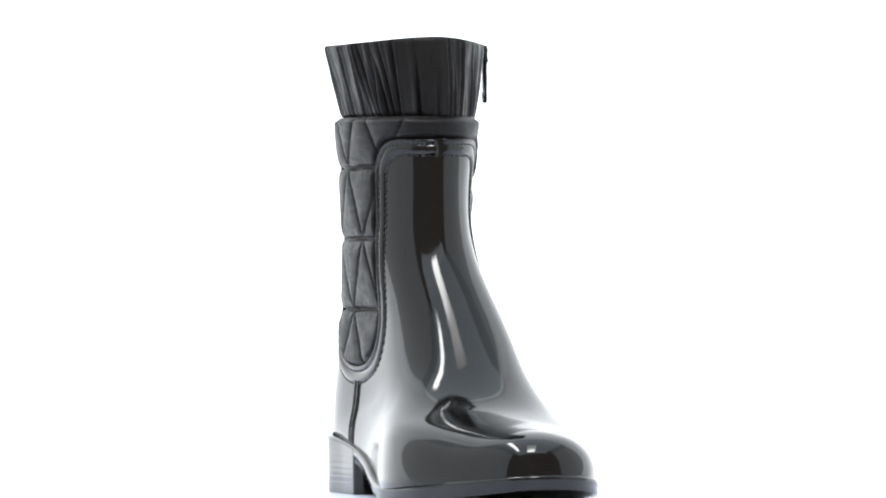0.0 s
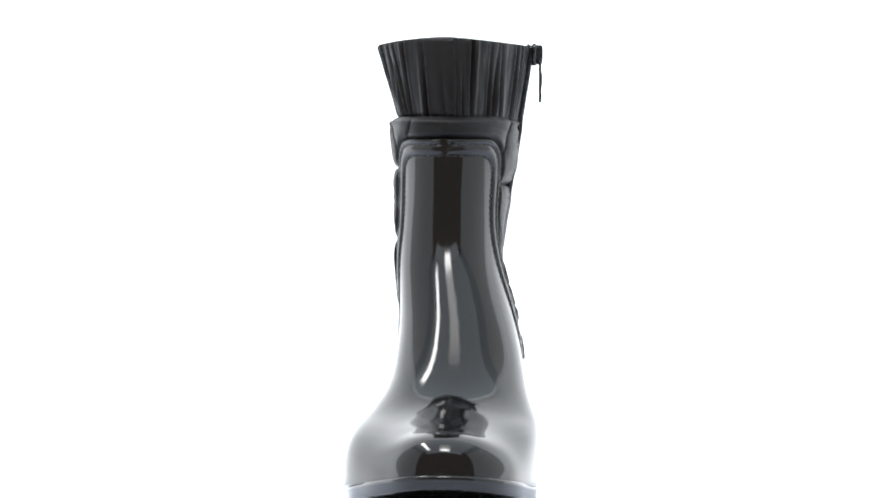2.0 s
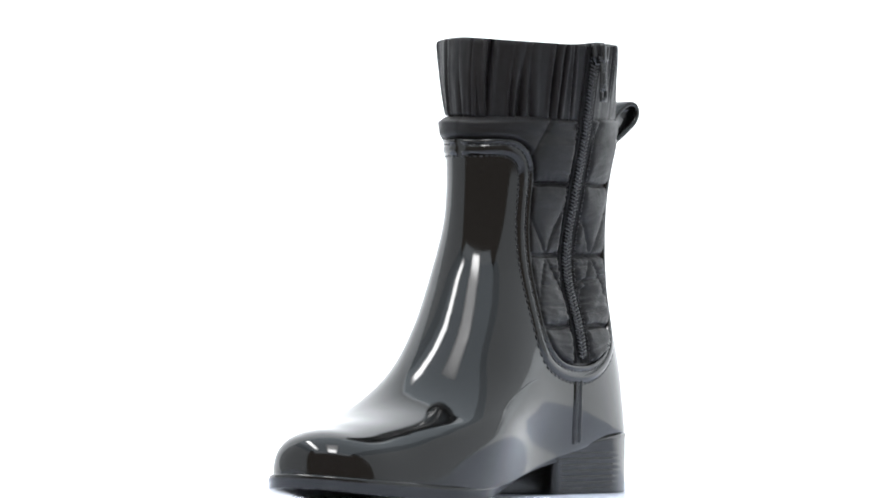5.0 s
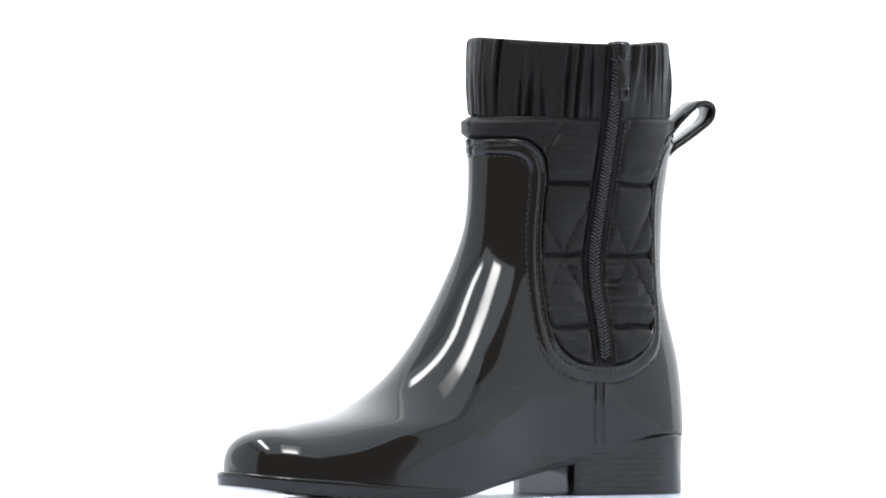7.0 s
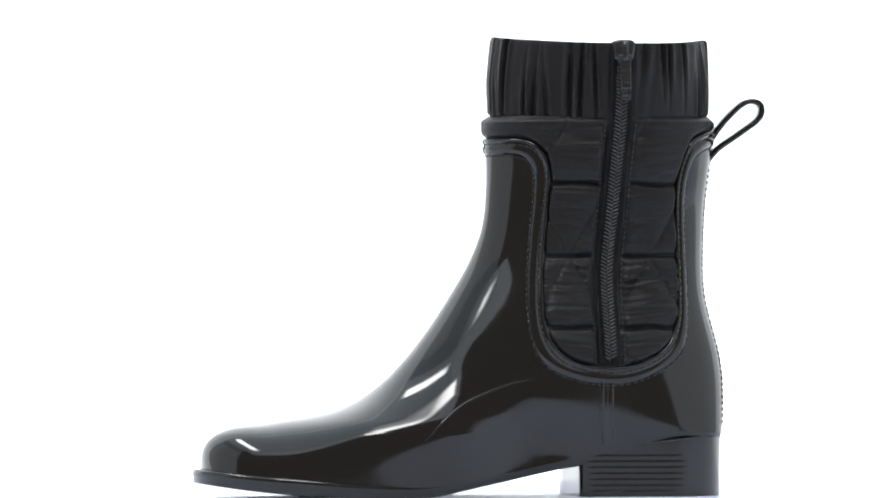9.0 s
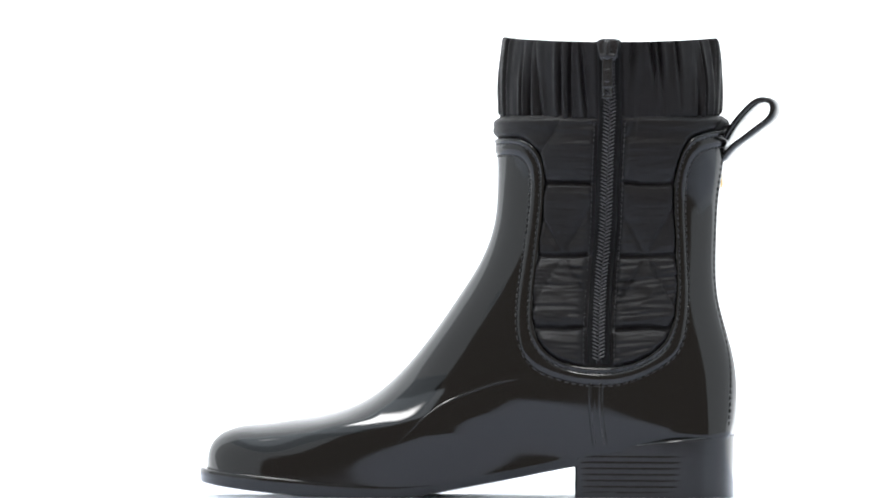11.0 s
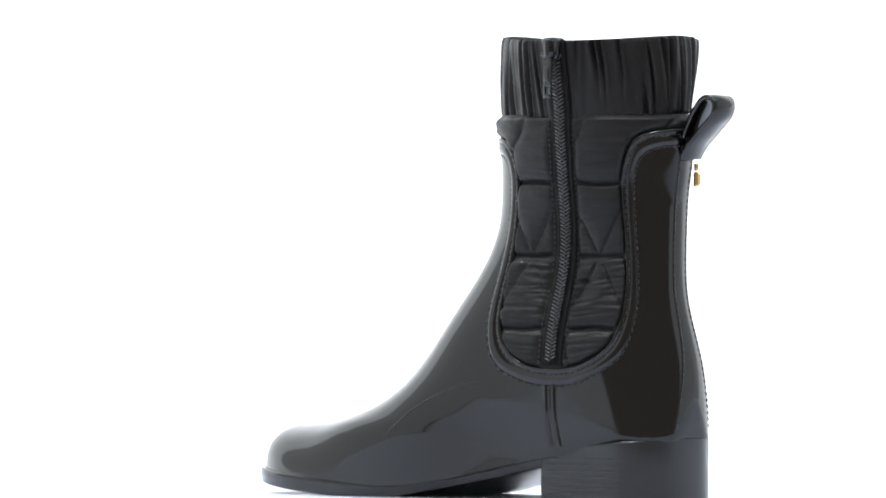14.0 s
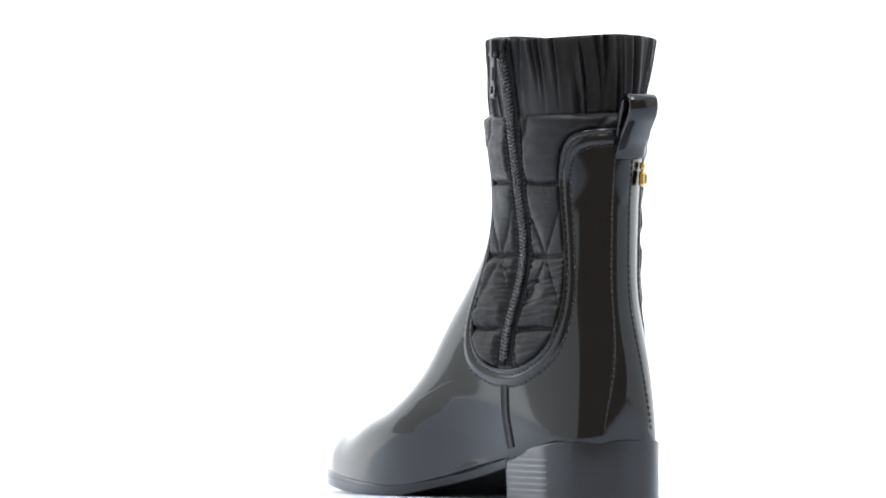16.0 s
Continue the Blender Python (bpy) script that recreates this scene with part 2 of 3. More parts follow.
def body_rings():
    p = np.linspace(0, math.pi, 84)
    s = (1 - np.cos(p)) / 2
    rings = []
    for fx, fz, bx, bz in CUTS:
        x, z = fx + (bx - fx) * s, fz + (bz - fz) * s
        yc, w, v = widths(x, z)
        w[0] = v[0] = 0.0
        flat = np.linspace(1, 0, 7)[1:-1]
        left = np.stack([x, yc + w, z], 1)
        under = np.stack([np.full(10, x[-1]), np.concatenate([yc[-1] + w[-1] * flat, yc[-1] - v[-1] * flat[::-1]]), np.full(10, z[-1])], 1)
        right = np.stack([x, yc - v, z], 1)[::-1][:-1]
        rings.append(np.concatenate([left, under, right]))
    R = np.array(rings)
    high = R[:, 0, 2].copy()
    calm = np.clip((high - 4.0) / 0.7, 0, 1)[1:-1, None]
    for i in range(240):
        k = calm if i >= 40 else 1.0
        mean = 0.25 * R[:-2, :, 1] + 0.5 * R[1:-1, :, 1] + 0.25 * R[2:, :, 1]
        R[1:-1, :, 1] += k * (mean - R[1:-1, :, 1])
    n = len(p)
    for _ in range(30):
        for a, b in ((0, n), (n + 10, R.shape[1])):
            R[:, a + 1:b - 1, 1] = 0.25 * R[:, a:b - 2, 1] + 0.5 * R[:, a + 1:b - 1, 1] + 0.25 * R[:, a + 2:b, 1]
    return R


RINGS = body_rings()


def faired(P, N):
    """Skin round the instep laid on smooth patches fitted to its neighbourhood."""
    region = [i for i in range(len(P)) if -9.5 < P[i][0] < 3.5 and 3.6 < P[i][2] < 13.0]
    tree = KDTree(len(region))
    for i in region[::8]:
        tree.insert(Vector(P[i]), i)
    tree.balance()
    out = P.copy()
    for i in region:
        x, _, z = P[i]
        mask = float(ease((x + 9.5) / 3.0) * ease((3.5 - x) / 3.0) * ease((z - 3.6) / 1.4) * ease((13.0 - z) / 3.0))
        if mask < 0.01:
            continue
        near = np.array([k for _, k, _ in tree.find_range(Vector(P[i]), 2.9)], int)
        near = near[N[near] @ N[i] > 0.2] if len(near) else near
        if len(near) < 24:
            continue
        n = N[i]
        a = np.cross(n, (0.0, 1.0, 0.1) if abs(n[1]) < 0.8 else (1.0, 0.0, 0.0))
        a /= np.linalg.norm(a)
        b = np.cross(n, a)
        D = P[near] - P[i]
        u, v, h = D @ a, D @ b, D @ n
        w = np.exp(-(u * u + v * v) / 2.7)
        A = np.stack([np.ones_like(u), u, v, u * u, u * v, v * v], 1)
        M = A.T * w
        c = np.linalg.solve(M @ A + 1e-6 * np.eye(6), M @ h)
        out[i] = P[i] + n * float(np.clip(c[0], -0.4, 0.4)) * mask
    return out


FAIR = []


def body_mesh(rings):
    bm = bmesh.new()
    rows = [[bm.verts.new(p) for p in ring] for ring in rings]
    grid_faces(bm, rows)
    bm.faces.new(rows[-1])
    bmesh.ops.remove_doubles(bm, verts=bm.verts, dist=0.004)
    inner = [v for v in bm.verts if 3.4 < v.co.z < 19.5 and v.co.x > -13.5]
    for _ in range(14):
        bmesh.ops.smooth_vert(bm, verts=inner, factor=0.5, use_axis_x=True, use_axis_y=True, use_axis_z=True)
    bmesh.ops.recalc_face_normals(bm, faces=bm.faces)
    if not FAIR:
        P = np.array([list(v.co) for v in bm.verts])
        for _ in range(2):
            bm.normal_update()
            P = faired(P, np.array([list(v.normal) for v in bm.verts]))
            for v, q in zip(bm.verts, P):
                v.co = q
        FAIR.append(P)
    for v, q in zip(bm.verts, FAIR[0]):
        v.co = q
    bm.normal_update()
    return bm


from mathutils.bvhtree import BVHTree
from mathutils.kdtree import KDTree

_solid = body_mesh(RINGS)
BODY = BVHTree.FromBMesh(_solid)
_solid.free()


def on_body(p):
    """The nearest place of the body's skin and the outward normal there."""
    place, normal, _, _ = BODY.find_nearest(Vector(p))
    mid = Vector((min(max(place.x, -12.0), 11.0), 1.6, max(place.z - 0.2, 1.6)))
    if normal.dot(place - mid) < 0:
        normal = -normal
    return place, normal


def from_side(x, z, side):
    """The skin at x, z seen from the zip side (-1) or the outer side (+1)."""
    place, normal, _, _ = BODY.ray_cast(Vector((x, side * 30.0, z)), Vector((0, -side, 0)))
    if place is None:
        return on_body((x, 1.75, z))
    return place, (-normal if normal.y * side < 0 else normal)


# edge of the rubber round the side opening, and the stitched line that runs beside it: x, z
EDGE = ((1.75, 18.69), (2.7, 18.57), (3.35, 18.07), (3.69, 17.36), (3.75, 16.24), (3.57, 14.17), (3.35, 11.81), (3.26, 10.04),
        (3.38, 8.81), (3.86, 7.83), (4.84, 7.09), (6.32, 6.77), (7.68, 6.8), (9.06, 7.24), (10.11, 8.1), (10.56, 9.31),
        (10.66, 11.22), (10.56, 14.17), (10.56, 16.24), (10.86, 17.65), (11.47, 18.66), (12.30, 19.01))
BESIDE = ((1.75, 17.89), (2.43, 17.74), (2.84, 17.33), (2.98, 16.77), (2.98, 15.8), (2.81, 14.03), (2.57, 11.81), (2.46, 9.75),
          (2.62, 8.27), (3.18, 7.06), (4.55, 6.27), (6.32, 5.91), (7.98, 6.0), (9.63, 6.65), (10.73, 7.54), (11.16, 9.01),
          (11.19, 11.22), (11.06, 14.03), (11.09, 16.09), (11.33, 17.27), (11.78, 17.95), (12.40, 18.24))
ZIP = ((7.40, 23.75), (7.38, 22.14), (7.36, 19.63), (7.25, 18.01), (7.13, 16.2), (7.0, 14.17), (6.86, 12.7), (6.76, 11.22),
       (6.74, 9.45), (6.77, 7.98), (6.79, 6.95))
EDGE_LINE = curve_through(EDGE, 160)
OPEN = [(-6.0, 18.72), (0.5, 18.72), *[tuple(p) for p in EDGE_LINE], (13.2, 19.05), (16, 19.05), (16, 40), (-6, 40)]
_OP = np.array(OPEN)
_OA, _OB = _OP, np.roll(_OP, -1, axis=0)


def opening(x, z):
    """Distance to the rubber's edge in the side view: positive inside the opening."""
    d = _OB - _OA
    t = np.clip(((x - _OA[:, 0]) * d[:, 0] + (z - _OA[:, 1]) * d[:, 1]) / np.maximum((d ** 2).sum(1), 1e-9), 0, 1)
    qx, qz = _OA[:, 0] + t * d[:, 0], _OA[:, 1] + t * d[:, 1]
    dist = np.hypot(x - qx, z - qz)
    i = int(np.argmin(dist))
    cross = ((_OA[:, 1] > z) != (_OB[:, 1] > z)) & (x < _OA[:, 0] + (z - _OA[:, 1]) / np.where(d[:, 1] == 0, 1e-9, d[:, 1]) * d[:, 0])
    return (dist[i] if cross.sum() % 2 else -dist[i]), (qx[i], qz[i])


def edge_loop(points, front_z, back_z, count):
    """A closed line round the boot: front, zip side, back, outer side."""
    half = []
    for x, z in curve_through(points, 140):
        half.append((x, z))
    loop = []
    fx = 0.8
    lead = [(fx + (points[0][0] - fx) * (1 - math.cos(a)), front_z + (points[0][1] - front_z) * (1 - math.cos(a))) for a in np.linspace(0.12, math.pi / 2, 14)[:-1]]
    bx = 12.9
    tail = [(points[-1][0] + (bx - points[-1][0]) * math.sin(a), points[-1][1] + (back_z - points[-1][1]) * math.sin(a)) for a in np.linspace(0, math.pi / 2 - 0.12, 10)[1:]]
    side = lead + half + tail
    for s, seq in ((-1, side), (1, side[::-1])):
        for x, z in seq:
            loop.append(from_side(x, z, s)[0])
    P = np.array([list(p) for p in loop] + [list(loop[0])])
    u = np.concatenate([[0], np.cumsum(np.linalg.norm(np.diff(P, axis=0), axis=1))])
    at = np.linspace(0, u[-1], count, endpoint=False)
    Q = np.array([np.interp(at, u, P[:, i]) for i in range(3)]).T
    for _ in range(3):
        Q = 0.25 * np.roll(Q, 1, 0) + 0.5 * Q + 0.25 * np.roll(Q, -1, 0)
    return Q


def upper(boot):
    bm = body_mesh(RINGS)
    flags = {v: opening(v.co.x, v.co.z) for v in bm.verts if v.co.z > 5.5}
    gone = [f for f in bm.faces if sum(1 for v in f.verts if v in flags and flags[v][0] > 0) * 2 > len(f.verts)]
    gone += [f for f in bm.faces if f not in set(gone) and f.calc_center_median().z > 19.3]
    bmesh.ops.delete(bm, geom=list(set(gone)), context="FACES")
    for v in bm.verts:
        if v in flags and any(len(e.link_faces) == 1 for e in v.link_edges) and abs(flags[v][0]) < 0.25:
            qx, qz = flags[v][1]
            v.co = on_body((qx, v.co.y, qz))[0]
    bmesh.ops.scale(bm, vec=(CM,) * 3, verts=bm.verts)
    part("upper", bm, RUBBER, boot, "mirror-glossy black rubber shell")


def band(boot):
    """The raised rim round the openings, with its bead."""
    n = 640
    a, b = edge_loop(EDGE, 18.66, 19.1, n), edge_loop(BESIDE, 17.86, 18.3, n)
    # pair the two lines by nearest place along them
    prof = ((-0.08, -0.28), (-0.06, 0.05), (0.0, 0.11), (0.09, 0.145), (0.18, 0.12), (0.26, 0.05), (0.31, 0.035), (0.37, 0.06), (0.46, 0.105), (0.60, 0.125), (0.80, 0.11), (0.93, 0.07), (1.0, 0.02), (1.03, -0.03))
    idx = []
    last = int(np.argmin(((b - a[0]) ** 2).sum(1)))
    last -= n if last > n // 2 else 0
    for i in range(n):
        d = [((b[(last + k) % n] - a[i]) ** 2).sum() for k in range(-6, 14)]
        last = last + int(np.argmin(d)) - 6
        idx.append(last)
    idx = np.array(idx, float)
    idx = np.convolve(np.concatenate([idx[-12:] - n, idx, idx[:12] + n]), np.ones(25) / 25, "valid")
    bm = bmesh.new()
    rows = []
    for i in range(n):
        j = idx[i]
        k = int(math.floor(j))
        other = b[k % n] * (1 - j + k) + b[(k + 1) % n] * (j - k)
        row = []
        for t, high in prof:
            place, normal = on_body(a[i] * (1 - t) + other * t)
            row.append(bm.verts.new((place + normal * high) * CM))
        rows.append(row)
    grid_faces(bm, rows, False, True)
    part("rim_band", bm, RUBBER, boot, "raised glossy rubber rim with moulded bead")
    # stitches
    bm = bmesh.new()
    for t0, off in ((1.07, 0.02), (0.30, 0.05)):
        for i in range(0, n - 3, 3):
            ends = []
            for di in (0.2, 2.2):
                f = i + di
                i0, i1 = int(f) % n, (int(f) + 1) % n
                fr = f - int(f)
                j = idx[i0] * (1 - fr) + (idx[i0] + (idx[i1] - idx[i0] if i1 else 1.0)) * fr
                k = int(math.floor(j))
                pa = a[i0] * (1 - fr) + a[i1] * fr
                pb = b[k % n] * (1 - j + k) + b[(k + 1) % n] * (j - k)
                ends.append(on_body(pa * (1 - t0) + pb * t0))
            stitch(bm, ends[0], ends[1], 0.042, off)
    bmesh.ops.scale(bm, vec=(CM,) * 3, verts=bm.verts)
    part("rim_stitching", bm, THREAD, boot, "fine black stitching")


def stitch(bm, a, b, r, off):
    (p, n1), (q, n2) = a, b
    d = (q - p)
    if d.length < 1e-6 or d.length > 0.8:
        return
    d.normalize()
    rows = []
    for t, k, lift in ((0.0, 0.5, -0.02), (0.25, 1.0, 0.0), (0.75, 1.0, 0.0), (1.0, 0.5, -0.02)):
        c = p.lerp(q, t)
        n = n1.lerp(n2, t).normalized()
        s = d.cross(n).normalized()
        c = c + n * (off + lift)
        rows.append([bm.verts.new(c + (s * math.cos(x) + n * math.sin(x)) * r * k) for x in (0, 1.26, 2.51, 3.77, 5.03)])
    grid_faces(bm, rows)
    bm.faces.new(rows[0])
    bm.faces.new(rows[-1][::-1])


def ridge(points, normals, width, high, n=7):
    """A low rounded ridge along a line on the skin."""
    bm = bmesh.new()
    rows = []
    m = len(points)
    for i in range(m):
        d = (points[min(i + 1, m - 1)] - points[max(i - 1, 0)]).normalized()
        s = d.cross(normals[i]).normalized()
        taper = min(1.0, 0.25 + 4.0 * min(i, m - 1 - i) / m)
        row = []
        for k in range(n):
            t = k / (n - 1) * 2 - 1
            base, nn = on_body(points[i] + s * (t * width * taper))
            row.append(bm.verts.new((base + nn * ((1 - t * t) * high * taper - 0.015)) * CM))
        rows.append(row)
    grid_faces(bm, rows, False)
    return bm


def seams(boot):
    for side in (-1, 1):
        pts = curve_through([(6.62, 6.0), (6.62, 4.73), (6.71, 3.55), (6.83, 2.72)], 40)
        hits = [from_side(x, z, side) for x, z in pts]
        bm = bmesh.new()
        rows = []
        for i, (p, n) in enumerate(hits):
            d = (hits[min(i + 1, 39)][0] - hits[max(i - 1, 0)][0]).normalized()
            c = d.cross(n).normalized()
            row = []
            for t, h in ((-0.40, -0.03), (-0.37, 0.05), (-0.30, 0.09), (-0.18, 0.08), (-0.12, -0.01), (-0.06, 0.04), (0.06, 0.04), (0.12, -0.01), (0.18, 0.08), (0.30, 0.09), (0.37, 0.05), (0.40, -0.03)):
                q, m = on_body(p + c * t)
                row.append(bm.verts.new((q + m * h) * CM))
            rows.append(row)
        grid_faces(bm, rows, False)
        part("side_seam", bm, RUBBER, boot)
        bm = bmesh.new()
        for dx in (-0.23, 0.23):
            for i in range(0, 38, 2):
                a, b = [on_body(hits[k][0] + Vector((dx, 0, 0))) for k in (i, i + 1)]
                stitch(bm, a, b, 0.035, 0.10)
        bmesh.ops.scale(bm, vec=(CM,) * 3, verts=bm.verts)
        part("seam_stitching", bm, THREAD, boot)
    pts = curve_through([(3.12, 6.65), (2.98, 6.39), (2.15, 6.12), (1.0, 5.83), (-0.05, 5.44), (-1.25, 4.88), (-2.15, 4.2), (-3.05, 3.32), (-3.95, 2.37)], 70)
    hits = [from_side(x, z, -1) for x, z in pts]
    part("vamp_line", ridge([h[0] for h in hits], [h[1] for h in hits], 0.07, 0.03), RUBBER, boot)
    # strip down the back, with a stitched edge on either side
    for side in (-1, 1):
        line = [(1.95 + side * w, z) for w, z in ((0.55, 18.2), (0.55, 15.0), (0.55, 11.5), (0.62, 9.0), (0.85, 7.0), (1.15, 5.3), (1.45, 3.5))]
        pts = curve_through(line, 90)
        hits = []
        for y, z in pts:
            place, normal, _, _ = BODY.ray_cast(Vector((40, y, z)), Vector((-1, 0, 0)))
            hits.append((place, normal if normal.x > 0 else -normal))
        part("back_seam", ridge([h[0] for h in hits], [h[1] for h in hits], 0.09, 0.05), RUBBER, boot)
        bm = bmesh.new()
        for i in range(0, len(hits) - 2, 2):
            a, b = hits[i], hits[i + 2]
            b = (a[0].lerp(b[0], 0.66), b[1])
            stitch(bm, a, b, 0.03, 0.045)
        bmesh.ops.scale(bm, vec=(CM,) * 3, verts=bm.verts)
        part("back_stitching", bm, THREAD, boot)


# ---- quilted sides ----
ZIP_LINE = curve_through(ZIP, 200)


def zip_x(z):
    return float(np.interp(z, ZIP_LINE[::-1, 1], ZIP_LINE[::-1, 0]))


def hollow(x, z):
    """How far the zip draws the quilted side in."""
    return 0.50 * math.exp(-((x - 7.2) / 2.4) ** 2) * math.exp(-((z - 11.6) / 3.0) ** 2)


def quilt_height(x, y, z):
    """Height of the padding: thin along the seams of a triangular lattice, full between them."""
    side = -1 if y < 1.75 else 1
    high, wide = 3.74, 4.13
    zz = (z - 8.86 + (-0.9 if side > 0 else 0.0) + 0.10 * noise.noise(Vector((x * 0.7, y * 0.4, round(z / high))))) / high
    xx = (x - 4.85 - (0.25 if side > 0 else 0)) / wide
    d = []
    d.append(abs(zz - round(zz)) * high)
    for sgn in (-1, 1):
        if sgn > 0 > side and z > 16.6:
            d.append(9.0)
            continue
        k = xx - 0.5 + sgn * zz * 0.5
        d.append(abs(k - round(k)) * wide * 0.876)
    depth = [0.95 * math.exp(-(d[0] / 0.09) ** 2) + 0.55 * math.exp(-(d[0] / 0.45) ** 2)]
    depth += [0.50 * math.exp(-(q / 0.07) ** 2) + 0.28 * math.exp(-(q / 0.40) ** 2) for q in d[1:]]
    puff = 1.0 - min(1.5, max(depth[0], depth[1], depth[2]) + 0.25 * min(depth[0], max(depth[1], depth[2])))
    # puckers that run to the seams
    tilt = 0.35 * (x - 6.7) * (-1 if x > 6.7 else 0.4)
    pucker = noise.noise(Vector((x * 0.45, y * 0.3, (z + 0.35 * tilt) * 4.2)))
    pucker = 1.0 - 2.2 * abs(pucker)
    low = smoothstep(13.2, 11.5, z) * smoothstep(8.6, 9.6, z) + 0.35 * smoothstep(9.0, 8.5, z) if side < 0 else 0.08
    edge = math.exp(-max(abs(x - zip_x(z)) - 0.8, 0.0) / 0.55) if side < 0 else 0.0
    puff += pucker * (0.07 + 0.30 * low + 0.16 * edge) * smoothstep(0.0, 0.3, d[0])
    # short pulls across each stitched line
    pull = noise.noise(Vector((x * 5.0, y * 2.0, z * 1.2 + 7.0)))
    puff += 0.16 * pull * math.exp(-(d[0] / 0.42) ** 2) * smoothstep(0.02, 0.14, d[0])
    return puff


def quilted_side(boot):
    bm = bmesh.new()
    rows = []
    zs = np.linspace(19.95, 6.2, 200)
    for z in zs:
        row = []
        for a in np.linspace(0, 2 * math.pi, 340, endpoint=False):
            c, s = math.cos(a), math.sin(a)
            origin = Vector((6.5, 1.72, z))
            place, normal, _, _ = BODY.ray_cast(origin + Vector((c * 40, s * 20, 0)), Vector((-c * 40, -s * 20, 0)).normalized())
            if place is None:
                place, normal = on_body((6.5 + 6 * c, 1.75 + 3 * s, z))
            out = (place - origin).normalized()
            inside, _ = opening(place.x, z)
            m = smoothstep(-0.05, 0.34, inside)
            h = quilt_height(place.x, place.y, z)
            roll = smoothstep(19.95, 19.6, z)
            outer = smoothstep(2.0, 3.6, place.y)
            h = (-0.30 if inside < -0.3 else -0.12) + m * (0.12 + 0.31 * h + 0.04 * outer) * roll
            if z > 18.4:
                h += m * smoothstep(18.3, 18.9, z) * (0.18 * outer - 0.16)
            if place.y < 1.0:
                zx = abs(place.x - zip_x(z))
                k = smoothstep(0.95, 0.62, zx)
                h = h * (1 - k) + 0.02 * k + (-0.06 * math.exp(-((zx - 0.70) / 0.07) ** 2) if inside > 0 else 0)
            p = place + out * h
            if place.y < 1.0 and inside > 0:
                p.y += hollow(place.x, z) * m
            row.append(bm.verts.new(p * CM))
        rows.append(row)
    grid_faces(bm, rows)
    part("quilted_lining", bm, QUILT, boot, "padded black nylon quilted in triangles")


# ---- gathered cuff ----
def cuff_shape(a, t):
    """Skin of the cuff at angle a (0 back, pi front, -pi/2 zip side) and height share t, before the gathers."""
    c, s = math.cos(a), math.sin(a)
    xc, ax = 6.78 + 0.02 * t, 5.85 - 0.18 * t + 0.12 * math.sin(math.pi * t)
    yc, by = 1.50 + 0.27 * t, 3.06 + 0.93 * t
    e = 1.0 + (0.16 * abs(c * s) * 2 if s < 0 and c < 0 else (-0.13 if s > 0 and c > 0 else -0.08) * abs(c * s) * 2)
    x = xc + ax * math.copysign(abs(c) ** e, c)
    y = yc + by * math.copysign(abs(s) ** e, s)
    low = 19.80 - 0.30 * max(0.0, -s) - 0.05 * max(0.0, s)
    top = 24.05 - 0.36 * abs(s) ** 1.5 - 0.12 * max(0.0, c)
    return Vector((x, y, low + (top - low) * t))


def gathers():
    rng = random.Random(7)
    folds = []
    a = -math.pi
    while a < math.pi:
        a += rng.choice((0.07, 0.10, 0.14, 0.20, 0.26)) * rng.uniform(0.8, 1.25)
        folds.append((a, rng.uniform(0.011, 0.030), rng.uniform(0.20, 0.46), rng.uniform(-0.09, 0.09), rng.choice((0.0, 0.1, 0.5, 0.9, 1.0)), rng.uniform(0.35, 1.0)))
    return folds


FOLDS = gathers()


def fold_depth(a, t):
    h = 0.0
    for c, w, depth, slant, mid, reach in FOLDS:
        d = a - (c + slant * (t - 0.5))
        d = (d + math.pi) % (2 * math.pi) - math.pi
        if abs(d) > 0.25:
            continue
        k = math.exp(-((t - mid) / reach) ** 2)
        h -= depth * k * math.exp(-abs(d) / w) * (1.0 if d > 0 else 0.8)
        h += 0.30 * depth * k * math.exp(-((abs(d) - 2.4 * w) / (1.6 * w)) ** 2)
    return h


